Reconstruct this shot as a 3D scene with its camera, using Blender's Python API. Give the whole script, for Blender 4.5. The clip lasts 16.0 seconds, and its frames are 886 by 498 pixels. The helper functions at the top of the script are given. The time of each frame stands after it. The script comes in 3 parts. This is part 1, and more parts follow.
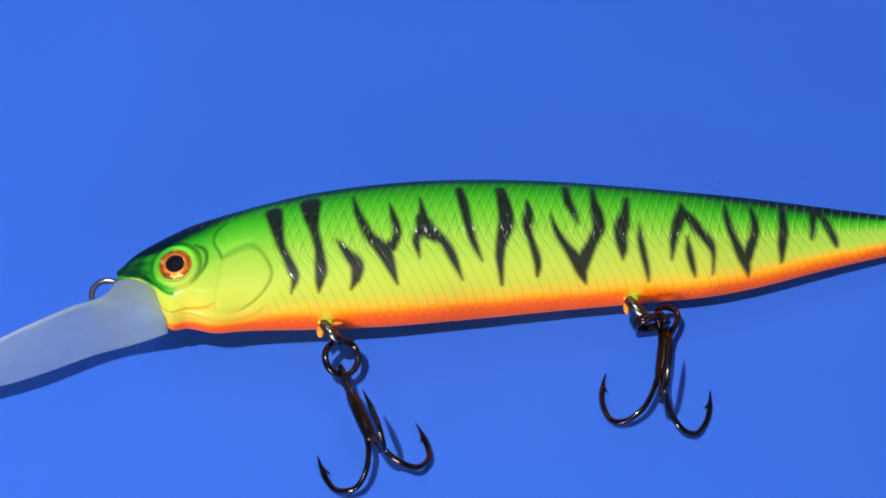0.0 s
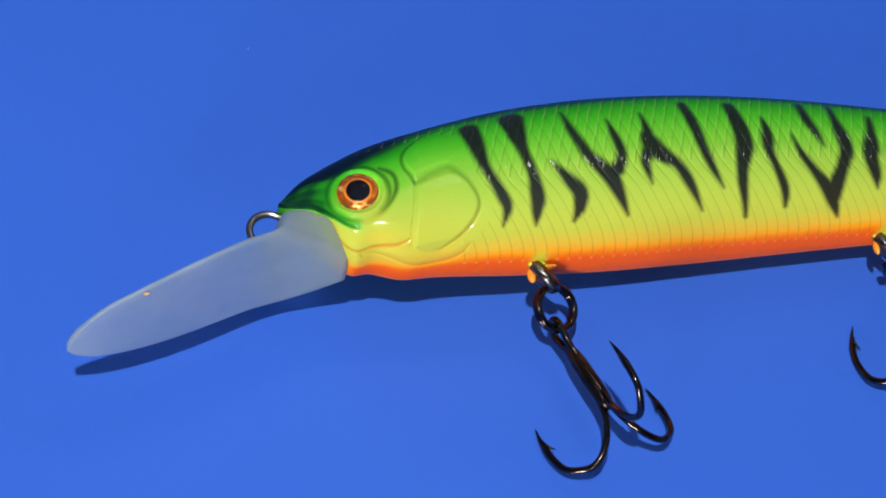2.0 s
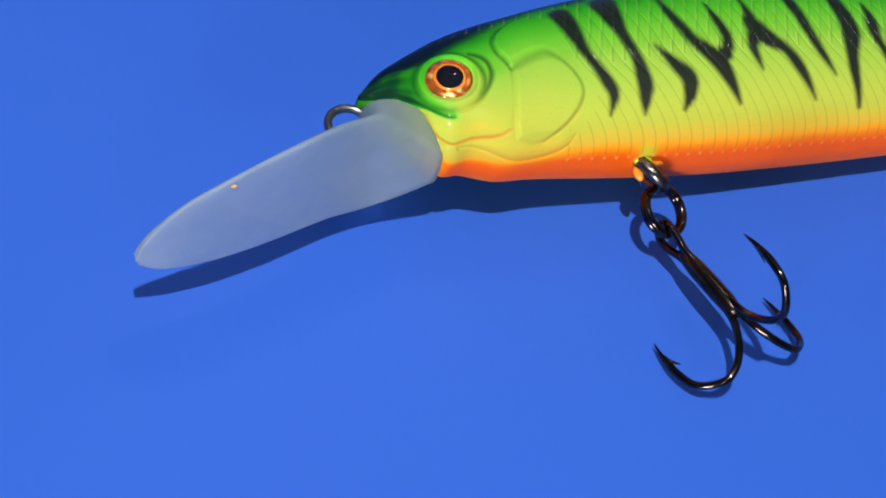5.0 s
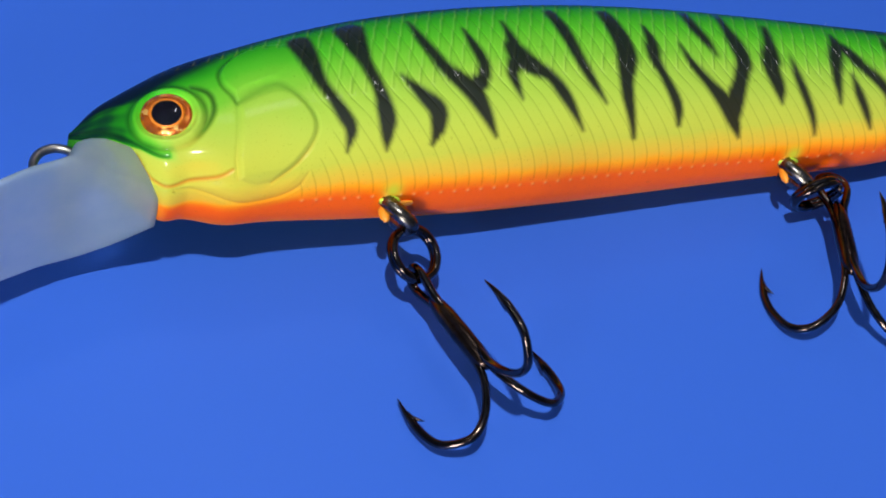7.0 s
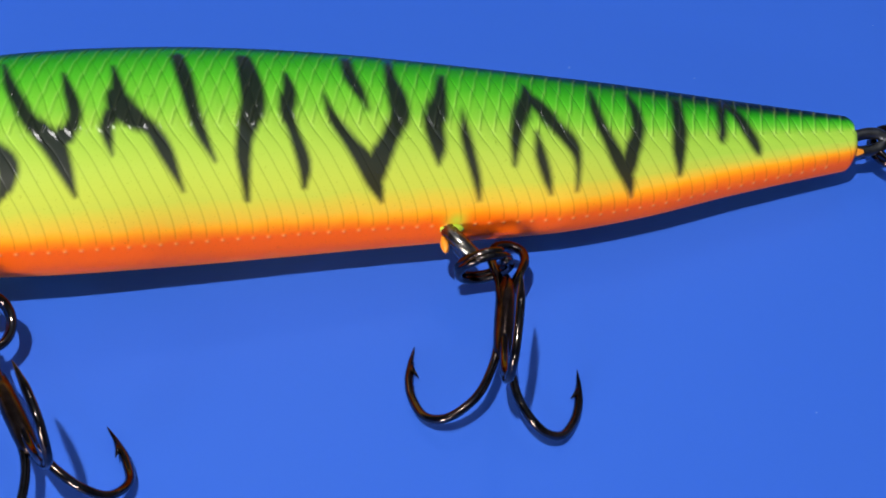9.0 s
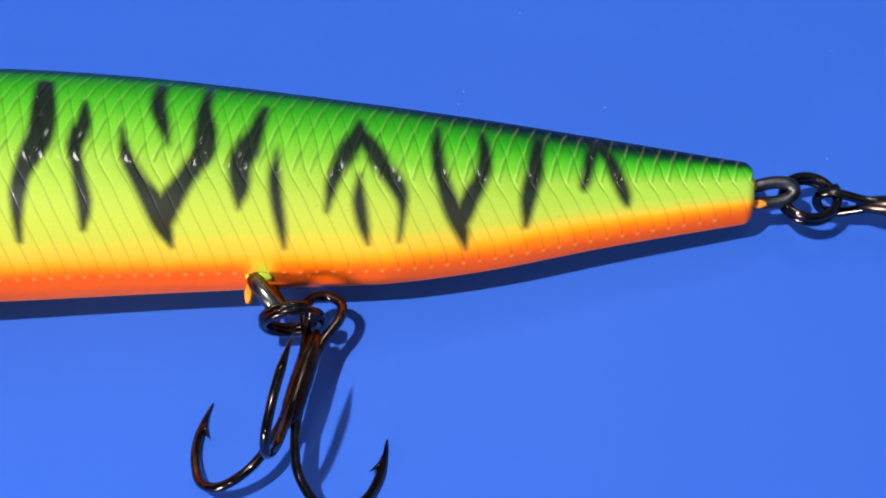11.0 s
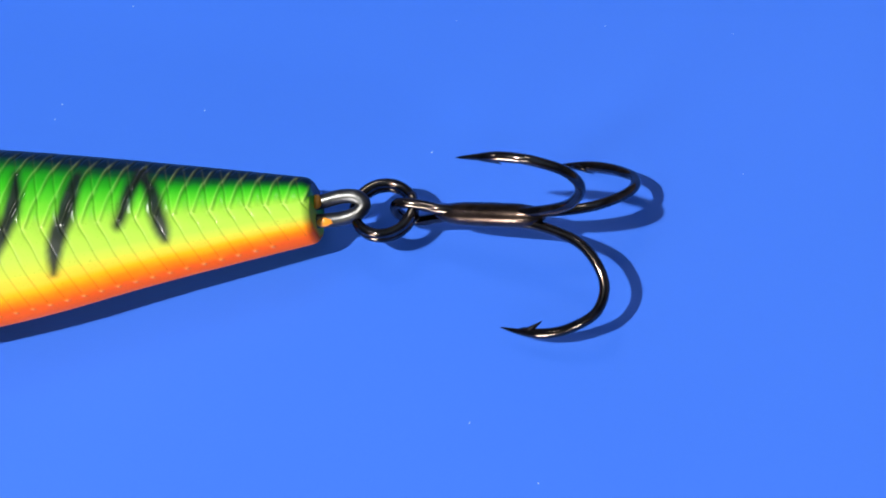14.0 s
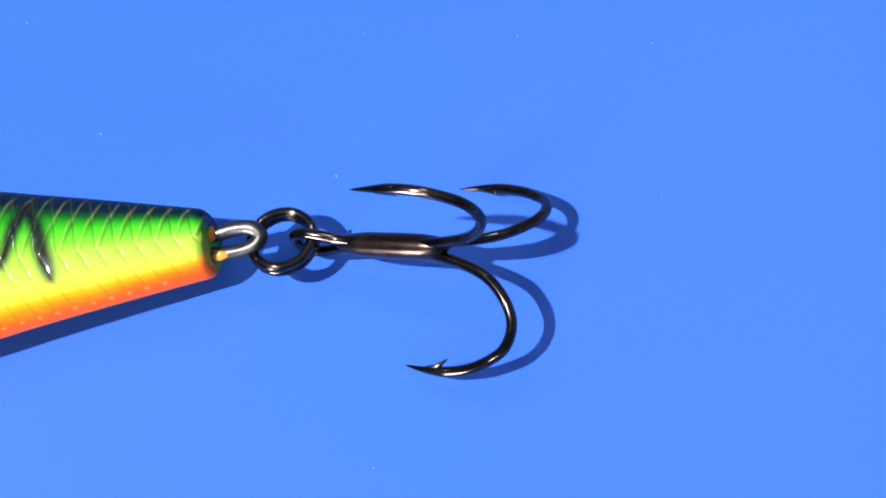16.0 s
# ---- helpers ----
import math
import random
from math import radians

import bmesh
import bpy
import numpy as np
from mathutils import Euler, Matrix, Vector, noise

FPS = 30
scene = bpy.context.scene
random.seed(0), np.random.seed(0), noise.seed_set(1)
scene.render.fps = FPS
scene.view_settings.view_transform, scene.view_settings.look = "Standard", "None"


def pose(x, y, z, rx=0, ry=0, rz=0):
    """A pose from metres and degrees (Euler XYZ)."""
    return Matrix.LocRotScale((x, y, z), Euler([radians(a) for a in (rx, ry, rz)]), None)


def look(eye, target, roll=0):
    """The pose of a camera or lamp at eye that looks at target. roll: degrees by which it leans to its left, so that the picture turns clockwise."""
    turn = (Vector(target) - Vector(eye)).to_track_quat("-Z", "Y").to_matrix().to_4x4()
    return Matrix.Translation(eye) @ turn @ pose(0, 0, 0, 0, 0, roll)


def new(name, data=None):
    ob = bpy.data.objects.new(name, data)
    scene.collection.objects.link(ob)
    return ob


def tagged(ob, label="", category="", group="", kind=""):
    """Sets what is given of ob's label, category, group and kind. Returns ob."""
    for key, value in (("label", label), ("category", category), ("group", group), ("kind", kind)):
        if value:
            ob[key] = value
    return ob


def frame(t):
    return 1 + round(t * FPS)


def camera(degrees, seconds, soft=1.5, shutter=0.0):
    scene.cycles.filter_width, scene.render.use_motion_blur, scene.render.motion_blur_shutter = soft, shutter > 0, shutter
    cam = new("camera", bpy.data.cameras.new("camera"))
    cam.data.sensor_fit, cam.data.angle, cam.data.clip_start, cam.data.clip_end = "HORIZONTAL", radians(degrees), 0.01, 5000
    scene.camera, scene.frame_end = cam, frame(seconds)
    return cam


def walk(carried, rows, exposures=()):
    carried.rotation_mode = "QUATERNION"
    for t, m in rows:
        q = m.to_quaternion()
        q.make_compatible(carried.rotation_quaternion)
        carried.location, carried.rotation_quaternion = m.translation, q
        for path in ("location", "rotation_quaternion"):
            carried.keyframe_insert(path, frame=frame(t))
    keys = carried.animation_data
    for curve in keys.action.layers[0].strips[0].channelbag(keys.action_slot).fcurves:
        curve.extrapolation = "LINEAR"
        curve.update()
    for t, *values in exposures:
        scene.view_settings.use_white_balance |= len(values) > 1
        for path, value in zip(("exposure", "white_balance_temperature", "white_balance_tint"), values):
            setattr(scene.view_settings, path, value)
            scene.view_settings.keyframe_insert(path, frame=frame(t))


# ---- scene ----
cam = camera(25.0, 16.0, soft=1.9)
PATH = [
    (0, pose(0.01750, -0.13995, 0.24112, 31.72, -3.01, -5.76)),
    (0.5, pose(0.00444, -0.13126, 0.22772, 31.95, -5.52, -7.20)),
    (1, pose(-0.00463, -0.12941, 0.21277, 32.85, -6.51, -8.35)),
    (1.5, pose(-0.01782, -0.12583, 0.19608, 33.35, -7.72, -8.96)),
    (2, pose(-0.03563, -0.11892, 0.18231, 34.55, -9.82, -11.12)),
    (2.5, pose(-0.04183, -0.11827, 0.17395, 35.49, -10.48, -12.44)),
    (3, pose(-0.05112, -0.11684, 0.16752, 36.98, -11.34, -13.85)),
    (3.5, pose(-0.05747, -0.11830, 0.16105, 37.94, -11.77, -14.64)),
    (3.7, pose(-0.06095, -0.11649, 0.15895, 37.96, -12.54, -15.18)),
    (5.8, pose(-0.05646, -0.11352, 0.14004, 39.17, -13.63, -17.27)),
    (6, pose(-0.05316, -0.11365, 0.14011, 39.29, -13.44, -17.30)),
    (6.5, pose(-0.04126, -0.11123, 0.14055, 38.91, -13.12, -17.12)),
    (7, pose(-0.02966, -0.11053, 0.14161, 38.78, -12.67, -16.73)),
    (7.5, pose(-0.01826, -0.10631, 0.14460, 37.01, -12.40, -15.59)),
    (8, pose(-0.00414, -0.10797, 0.14238, 38.12, -11.40, -15.18)),
    (8.5, pose(0.00853, -0.10470, 0.14407, 36.99, -10.69, -12.81)),
    (9, pose(0.02954, -0.10620, 0.14314, 36.73, -8.41, -10.45)),
    (9.5, pose(0.04239, -0.10197, 0.14506, 34.69, -6.89, -7.69)),
    (9.7, pose(0.04699, -0.10304, 0.14285, 35.40, -6.57, -6.98)),
    (11.8, pose(0.09968, -0.08758, 0.13978, 31.04, 2.77, 1.01)),
    (12, pose(0.10309, -0.08813, 0.13868, 30.43, 2.89, 1.22)),
    (12.5, pose(0.10913, -0.08888, 0.13942, 29.88, 3.91, -0.38)),
    (13, pose(0.12340, -0.08225, 0.13985, 29.45, 7.26, 0.10)),
    (13.5, pose(0.13674, -0.07547, 0.13784, 27.48, 9.85, 0.19)),
    (14, pose(0.14694, -0.06793, 0.13397, 26.60, 11.67, 0.28)),
    (14.5, pose(0.15290, -0.06117, 0.13299, 25.60, 12.68, -0.55)),
    (15, pose(0.15165, -0.05929, 0.13010, 25.13, 12.21, -0.79)),
    (15.5, pose(0.15393, -0.05766, 0.12808, 24.79, 12.64, -0.68)),
    (16, pose(0.15480, -0.05833, 0.12739, 24.70, 12.99, -0.61)),
]
EXPOSURES = [(0.0, 0.12, 6500, 10), (1.0, 0.0, 6500, 10), (2.0, -0.16, 6500, 10), (3.0, -0.22, 6500, 10), (3.5, -0.10, 6500, 10), (6.0, -0.11, 6500, 10), (7.5, -0.14, 6500, 10), (8.5, 0.0, 6500, 10), (9.5, 0.09, 6500, 10), (12.0, 0.47, 6720, 10), (13.0, 0.53, 6720, 7), (13.5, 0.66, 6720, 5), (14.0, 0.66, 6720, 4), (14.5, 0.97, 6720, 6), (15.0, 1.05, 6720, 7), (16.0, 1.08, 6720, 7)]
walk(cam, PATH, EXPOSURES)

# ---- light ----
world = bpy.data.worlds.new("world")
scene.world = world
world.use_nodes = True
world.node_tree.nodes["Background"].inputs["Color"].default_value = (0.35, 0.5, 0.7, 1)
world.node_tree.nodes["Background"].inputs["Strength"].default_value = 0.05


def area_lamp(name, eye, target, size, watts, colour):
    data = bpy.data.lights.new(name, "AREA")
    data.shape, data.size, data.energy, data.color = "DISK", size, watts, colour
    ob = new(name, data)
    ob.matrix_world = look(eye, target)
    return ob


area_lamp("desk_lamp_light", (-0.112, -0.136, 0.585), (0.05, 0.0, 0.0), 0.015, 3.9, (1.0, 0.97, 0.93))
# low fill added to brighten belly and lower flank; no such lamp known
area_lamp("belly_fill_light", (-0.30, -0.56, 0.085), (0.05, 0.0, 0.0), 0.16, 2.75, (1.0, 0.95, 0.92))
area_lamp("pilot_light", (-0.09, -0.42, 0.24), (0.05, 0.0, 0.0), 0.04, 0.2, (1.0, 1.0, 1.0))
# dim extra lamp added for small glints, not a known source
area_lamp("side_glint_light", (-0.42, 0.10, 0.62), (0.05, 0.0, 0.0), 0.02, 0.09, (1.0, 0.98, 0.95))
area_lamp("back_lamp_light", (0.12, 0.25, 0.48), (0.05, 0.0, 0.0), 0.06, 0.16, (1.0, 0.98, 0.96))
# broad bluish fill added for ambient light; no fixture is known overhead
area_lamp("ambient_fill_light", (0.0, -0.1, 1.57), (0.0, -0.1, 0), 2.1, 1.65, (0.5, 0.8, 1.0))

MM = 0.001


# ---- materials ----
class Nodes:
    """A short way to write a node material."""

    def __init__(self, name):
        self.mat = bpy.data.materials.new(name)
        self.mat.use_nodes = True
        self.tree = self.mat.node_tree
        self.bsdf = self.tree.nodes["Principled BSDF"]

    def add(self, kind, **values):
        node = self.tree.nodes.new(kind)
        for key, value in values.items():
            node.inputs[key.replace("_", " ")].default_value = value
        return node

    def link(self, a, b):
        self.tree.links.new(a, b)

    def set(self, **values):
        for key, value in values.items():
            self.bsdf.inputs[key.replace("_", " ")].default_value = value
        return self

    def noise(self, scale, detail=3.0, rough=0.55):
        co = self.tree.nodes.new("ShaderNodeTexCoord")
        node = self.add("ShaderNodeTexNoise", Scale=scale, Detail=detail, Roughness=rough)
        self.link(co.outputs["Object"], node.inputs["Vector"])
        return node.outputs["Fac"]

    def ramp(self, fac, stops):
        node = self.tree.nodes.new("ShaderNodeValToRGB")
        els = node.color_ramp.elements
        while len(els) < len(stops):
            els.new(0.5)
        for el, (at, colour) in zip(els, stops):
            el.position, el.color = at, (*colour, 1)
        self.link(fac, node.inputs["Fac"])
        return node.outputs["Color"]

    def grey(self, fac, low, high):
        node = self.add("ShaderNodeMapRange")
        node.inputs["To Min"].default_value, node.inputs["To Max"].default_value = low, high
        self.link(fac, node.inputs["Value"])
        return node.outputs["Result"]

    def mix(self, fac, a, b, blend="MIX"):
        node = self.tree.nodes.new("ShaderNodeMix")
        node.data_type, node.blend_type = "RGBA", blend
        for value, socket in ((fac, node.inputs[0]), (a, node.inputs[6]), (b, node.inputs[7])):
            if isinstance(value, (int, float)):
                socket.default_value = value
            elif isinstance(value, tuple):
                socket.default_value = (*value, 1)
            else:
                self.link(value, socket)
        return node.outputs[2]

    def attribute(self, name):
        node = self.tree.nodes.new("ShaderNodeAttribute")
        node.attribute_name = name
        return node.outputs["Fac"]

    def bump(self, height, strength, distance):
        node = self.add("ShaderNodeBump", Strength=strength, Distance=distance)
        self.link(height, node.inputs["Height"])
        self.link(node.outputs["Normal"], self.bsdf.inputs["Normal"])

    def colour(self, socket):
        self.link(socket, self.bsdf.inputs["Base Color"])
        return self


def table_material():
    n = Nodes("blue_table")
    big = n.noise(9.0, 3.0)
    fine = n.noise(2600.0, 2.0)
    base = n.ramp(big, [(0.3, (0.033, 0.120, 0.59)), (0.7, (0.038, 0.132, 0.63))])
    n.colour(base)
    n.link(n.grey(n.noise(60.0, 4.0), 0.34, 0.46), n.bsdf.inputs["Roughness"])
    n.set(Specular_IOR_Level=0.08)
    n.bump(fine, 0.05, 0.0001)
    return n.mat


def paint_material():
    """Airbrushed body paint: back, flank and belly colours by height round the body, with dark tiger bars."""
    n = Nodes("tiger_paint")
    girth = n.attribute("girth")
    shift = n.add("ShaderNodeMath")
    shift.operation = "MULTIPLY_ADD"
    n.link(n.noise(420.0, 3.0), shift.inputs[0])
    shift.inputs[1].default_value = 0.03
    n.link(girth, shift.inputs[2])
    base = n.ramp(shift.outputs[0], [
        (0.0, (0.002, 0.008, 0.028)), (0.185, (0.002, 0.012, 0.026)), (0.24, (0.005, 0.07, 0.016)), (0.29, (0.014, 0.24, 0.012)), (0.36, (0.032, 0.36, 0.014)),
        (0.44, (0.08, 0.46, 0.022)), (0.505, (0.17, 0.53, 0.035)), (0.56, (0.31, 0.56, 0.058)), (0.70, (0.42, 0.55, 0.068)),
        (0.83, (0.49, 0.52, 0.06)), (0.912, (0.76, 0.46, 0.04)), (0.947, (1.0, 0.38, 0.012)), (0.974, (1.0, 0.23, 0.005)), (1.0, (1.0, 0.13, 0.003))])
    speck = n.ramp(n.noise(5200.0, 1.0), [(0.66, (1, 1, 1)), (0.74, (0.86, 0.87, 0.78))])
    base = n.mix(1.0, base, speck, "MULTIPLY")
    stain = n.ramp(n.noise(620.0, 4.0, 0.7), [(0.68, (1, 1, 1)), (0.76, (0.62, 0.6, 0.45))])
    base = n.mix(1.0, base, stain, "MULTIPLY")
    base = n.mix(n.attribute("smudge"), base, (0.55, 0.72, 0.05))
    inked = n.attribute("bars")
    bars = n.mix(inked, base, n.ramp(girth, [(0.35, (0.004, 0.006, 0.008)), (0.62, (0.010, 0.011, 0.011)), (0.8, (0.02, 0.018, 0.012))]))
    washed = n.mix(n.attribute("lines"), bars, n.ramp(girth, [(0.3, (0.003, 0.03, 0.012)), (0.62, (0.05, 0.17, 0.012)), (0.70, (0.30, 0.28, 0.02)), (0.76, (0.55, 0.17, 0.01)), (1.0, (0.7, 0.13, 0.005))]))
    # grooves and valleys between scales darkened in the colour, as shade in the relief
    washed = n.mix(n.attribute("rib_shade"), washed, n.mix(1.0, washed, (0.36, 0.40, 0.3), "MULTIPLY"))
    # scale edges lightened in the colour, as glints on the ridges; belly dots paler too
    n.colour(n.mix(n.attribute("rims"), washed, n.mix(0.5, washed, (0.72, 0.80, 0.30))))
    n.link(n.grey(n.noise(900.0), 0.30, 0.42), n.bsdf.inputs["Roughness"])
    n.link(n.grey(inked, 0.05, 0.14), n.bsdf.inputs["Specular IOR Level"])
    n.link(n.grey(inked, 0.09, 0.95), n.bsdf.inputs["Coat Weight"])
    n.set(Coat_Roughness=0.1)
    n.bump(n.noise(3200.0, 2.0), 0.12, 0.00004)
    return n.mat


def metal_material(name, low, high, rough, metallic=1.0):
    n = Nodes(name)
    n.colour(n.ramp(n.noise(700.0, 4.0), [(0.35, low), (0.65, high)]))
    n.link(n.grey(n.noise(1500.0), rough * 0.75, rough * 1.3), n.bsdf.inputs["Roughness"])
    n.set(Metallic=metallic)
    n.bump(n.noise(1900.0), 0.14, 0.00005)
    return n.mat


def lip_material():
    n = Nodes("frosted_lip")
    n.colour(n.ramp(n.noise(110.0, 4.0, 0.6), [(0.32, (0.36, 0.52, 0.65)), (0.68, (0.58, 0.68, 0.72))]))
    n.link(n.grey(n.noise(500.0), 0.48, 0.62), n.bsdf.inputs["Roughness"])
    n.set(Transmission_Weight=0.66, IOR=1.3)
    n.bump(n.noise(160.0, 2.0), 0.1, 0.0003)
    return n.mat


def iris_material():
    n = Nodes("holographic_iris")
    co = n.tree.nodes.new("ShaderNodeTexCoord")
    cells = n.add("ShaderNodeTexVoronoi", Scale=2900.0)
    n.link(co.outputs["Object"], cells.inputs["Vector"])
    split = n.tree.nodes.new("ShaderNodeSeparateColor")
    n.link(cells.outputs["Color"], split.inputs["Color"])
    n.colour(n.ramp(split.outputs[0], [(0.0, (0.28, 0.06, 0.006)), (0.6, (0.52, 0.11, 0.008)), (0.85, (0.75, 0.22, 0.012)), (1.0, (0.95, 0.66, 0.2))]))
    n.set(Metallic=0.6, Roughness=0.2)
    n.bump(split.outputs[1], 0.8, 0.00025)
    return n.mat


def plain(name, colour, rough, **more):
    n = Nodes(name)
    n.colour(n.ramp(n.noise(900.0), [(0.3, tuple(c * 0.85 for c in colour)), (0.7, colour)]))
    n.set(Roughness=rough, **more)
    return n.mat


TABLE = table_material()
PAINT = paint_material()
NICKEL = metal_material("black_nickel", (0.045, 0.036, 0.034), (0.11, 0.085, 0.078), 0.1)
SOLDER = metal_material("smoked_solder", (0.045, 0.030, 0.026), (0.10, 0.070, 0.058), 0.24)
WIRE = metal_material("grey_steel_wire", (0.22, 0.215, 0.21), (0.38, 0.37, 0.36), 0.3)
STEEL = metal_material("bright_steel", (0.055, 0.055, 0.058), (0.12, 0.12, 0.125), 0.36)
SMEARED = metal_material("smeared_steel", (0.07, 0.065, 0.06), (0.24, 0.22, 0.19), 0.26)
LIP = lip_material()
IRIS = iris_material()
PUPIL = plain("black_pupil", (0.004, 0.004, 0.008), 0.6, Specular_IOR_Level=0.0)
RIM = plain("amber_rim", (0.85, 0.26, 0.02), 0.25, Metallic=0.4)
BLOB = plain("lime_paint_drop", (0.50, 0.70, 0.05), 0.35)
SMEAR = plain("orange_paint_drop", (0.85, 0.30, 0.02), 0.35)
SPECK = plain("pale_orange_speck", (0.85, 0.48, 0.16), 0.4)
WALL = plain("off_white_wall", (0.62, 0.61, 0.60), 0.8)
DUST = plain("pale_dust", (0.55, 0.60, 0.72), 0.9)
GLASS = Nodes("clear_resin").set(Roughness=0.03, Transmission_Weight=1.0, IOR=1.5).mat


# ---- building helpers ----
def part(name, bm, material, parent, label="", smooth=True):
    mesh = bpy.data.meshes.new(name)
    for f in bm.faces:
        f.smooth = smooth
    bmesh.ops.recalc_face_normals(bm, faces=bm.faces)
    bm.to_mesh(mesh)
    bm.free()
    mesh.materials.append(material)
    ob = new(name, mesh)
    ob.parent = parent
    return tagged(ob, label)


def thing(name, place, label, category, group=""):
    ob = new(name)
    ob.empty_display_size = 0.005
    ob.matrix_world = place
    return tagged(ob, label, category, group)


def spline(points, steps=8):
    """A smooth run of vectors through the given ones."""
    p = [Vector(q) for q in points]
    p = [2 * p[0] - p[1]] + p + [2 * p[-1] - p[-2]]
    out = []
    for a, b, c, d in zip(p, p[1:], p[2:], p[3:]):
        for k in range(steps):
            t = k / steps
            out.append(0.5 * (2 * b + (c - a) * t + (2 * a - 5 * b + 4 * c - d) * t * t + (3 * b - a - 3 * c + d) * t**3))
    return out + [p[-2]]


def tube(bm, points, radii, sides=14, closed=False):
    """Sweeps a round section along the points. Millimetres in, metres out."""
    pts = [Vector(q) for q in points]
    count = len(pts)
    ways = []
    for i in range(count):
        a = pts[(i - 1) % count] if closed or i else pts[0]
        b = pts[(i + 1) % count] if closed or i < count - 1 else pts[-1]
        ways.append((b - a).normalized())
    side = ways[0].orthogonal().normalized()
    rings = []
    for i, (q, way) in enumerate(zip(pts, ways)):
        side = (side - way * side.dot(way)).normalized()
        up = way.cross(side)
        r = radii[i] if isinstance(radii, (list, tuple)) else radii
        rings.append([bm.verts.new((q + (side * math.cos(a) + up * math.sin(a)) * r) * MM)
                      for a in (2 * math.pi * k / sides for k in range(sides))])
    for i in range(count if closed else count - 1):
        one, two = rings[i], rings[(i + 1) % count]
        for k in range(sides):
            bm.faces.new((one[k], one[(k + 1) % sides], two[(k + 1) % sides], two[k]))
    if not closed:
        bm.faces.new(rings[0][::-1])
        bm.faces.new(rings[-1])
    return bm


def knots(x, at, values):
    """Smooth curve through knots, for arrays."""
    at, values = np.array(at, float), np.array(values, float)
    slope = np.gradient(values, at)
    i = np.clip(np.searchsorted(at, x) - 1, 0, len(at) - 2)
    h = at[i + 1] - at[i]
    t = np.clip((x - at[i]) / h, 0, 1)
    return ((2 * t**3 - 3 * t**2 + 1) * values[i] + (t**3 - 2 * t**2 + t) * h * slope[i]
            + (3 * t**2 - 2 * t**3) * values[i + 1] + (t**3 - t**2) * h * slope[i + 1])


def box(bm, low, high, bevel=0.0):
    made = bmesh.ops.create_cube(bm, size=1)
    for v in made["verts"]:
        v.co = Vector([a + (b - a) * (c + 0.5) for a, b, c in zip(low, high, v.co)])
    if bevel:
        bmesh.ops.bevel(bm, geom=bm.edges[:], offset=bevel, segments=3, affect="EDGES")


# ---- table and room ----
def setting(name, low, high, material, label, bevel=0.0):
    bm = bmesh.new()
    box(bm, low, high, bevel)
    ob = part(name, bm, material, None, smooth=False)
    return tagged(ob, label, name.split("_")[0], kind="structure")


setting("tabletop", (-1.2, -1.2, -0.03), (1.2, 1.2, 0.0), TABLE, "smooth saturated blue plastic tabletop under the lure", 0.002)
setting("wall_north", (-1.3, 1.2, -0.03), (1.3, 1.3, 1.6), WALL, "plain off-white wall beyond the blue table")
setting("wall_south", (-1.3, -1.3, -0.03), (1.3, -1.2, 1.6), WALL, "plain off-white wall behind the camera")
setting("wall_east", (1.2, -1.2, -0.03), (1.3, 1.2, 1.6), WALL, "plain off-white side wall of the room")
setting("wall_west", (-1.3, -1.2, -0.03), (-1.2, 1.2, 1.6), WALL, "plain off-white side wall of the room")
setting("ceiling", (-1.3, -1.3, 1.6), (1.3, 1.3, 1.65), WALL, "plain off-white ceiling over the table")


# ---- the lure's body ----
ORIGIN = Vector((0.055, 0.0, 0.0))
lure = thing("fishing_lure", Matrix.Translation(ORIGIN),
             "glossy fire-tiger minnow lure with frosted diving lip, lying on its side", "fishing lure")
SHAPE = 2.5  # roundness of the body's section


def back(x):
    return knots(x, [0, 2, 5, 10, 17, 25, 35, 45, 60, 75, 90, 102, 110], [-0.1, 2.0, 3.95, 6.35, 8.5, 10.4, 11.75, 12.2, 11.7, 10.3, 8.4, 6.35, 4.8])


def belly(x):
    return knots(x, [0, 1, 3.2, 5, 6.6, 9, 12.5, 16, 25, 35, 45, 60, 72, 80, 88, 97, 110], [-0.4, -1.3, -3.4, -6.0, -7.8, -7.7, -8.5, -8.25, -8.2, -8.05, -7.5, -6.6, -6.1, -5.75, -4.55, -2.5, 0.3])


def half_width(x):
    return knots(x, [0, 3, 8, 15, 25, 40, 55, 70, 85, 98, 110], [1.3, 2.75, 4.55, 5.6, 6.65, 7.35, 7.05, 5.85, 4.5, 3.25, 2.6])


def middle(x):
    return 9.96 - 5.78 * x / 110


def stroke(X, S, scale, line, soft, fat=1.0, rough=0.0):
    """How far inside a brush stroke each point lies, 0 to 1. line: x, degrees round the body, width."""
    out = np.zeros_like(X)
    lean = X * 6.0 + S * scale * 3.5
    ragged = rough * (np.sin(lean * 1.7 + np.sin(S * 0.21)) + 0.7 * np.sin(lean * 4.1 + S * 0.09) + 0.5 * np.sin(X * 9.3 - S * 0.6))
    line = [tuple(p) for p in spline(line, 4)]
    for (x0, g0, w0), (x1, g1, w1) in zip(line, line[1:]):
        near = (X > min(x0, x1) - 3) & (X < max(x0, x1) + 3)
        k = scale[near]
        px, py = X[near] - x0, S[near] * k - g0 * k
        dx, dy = x1 - x0, (g1 - g0) * k
        t = np.clip((px * dx + py * dy) / (dx * dx + dy * dy + 1e-9), 0, 1)
        far = np.hypot(px - t * dx, py - t * dy) - (w0 + (w1 - w0) * t) * fat / 2
        far = far + ragged[near]
        v = np.clip(0.5 - far / soft, 0, 1)
        out[near] = np.maximum(out[near], v * v * (3 - 2 * v))
    return out


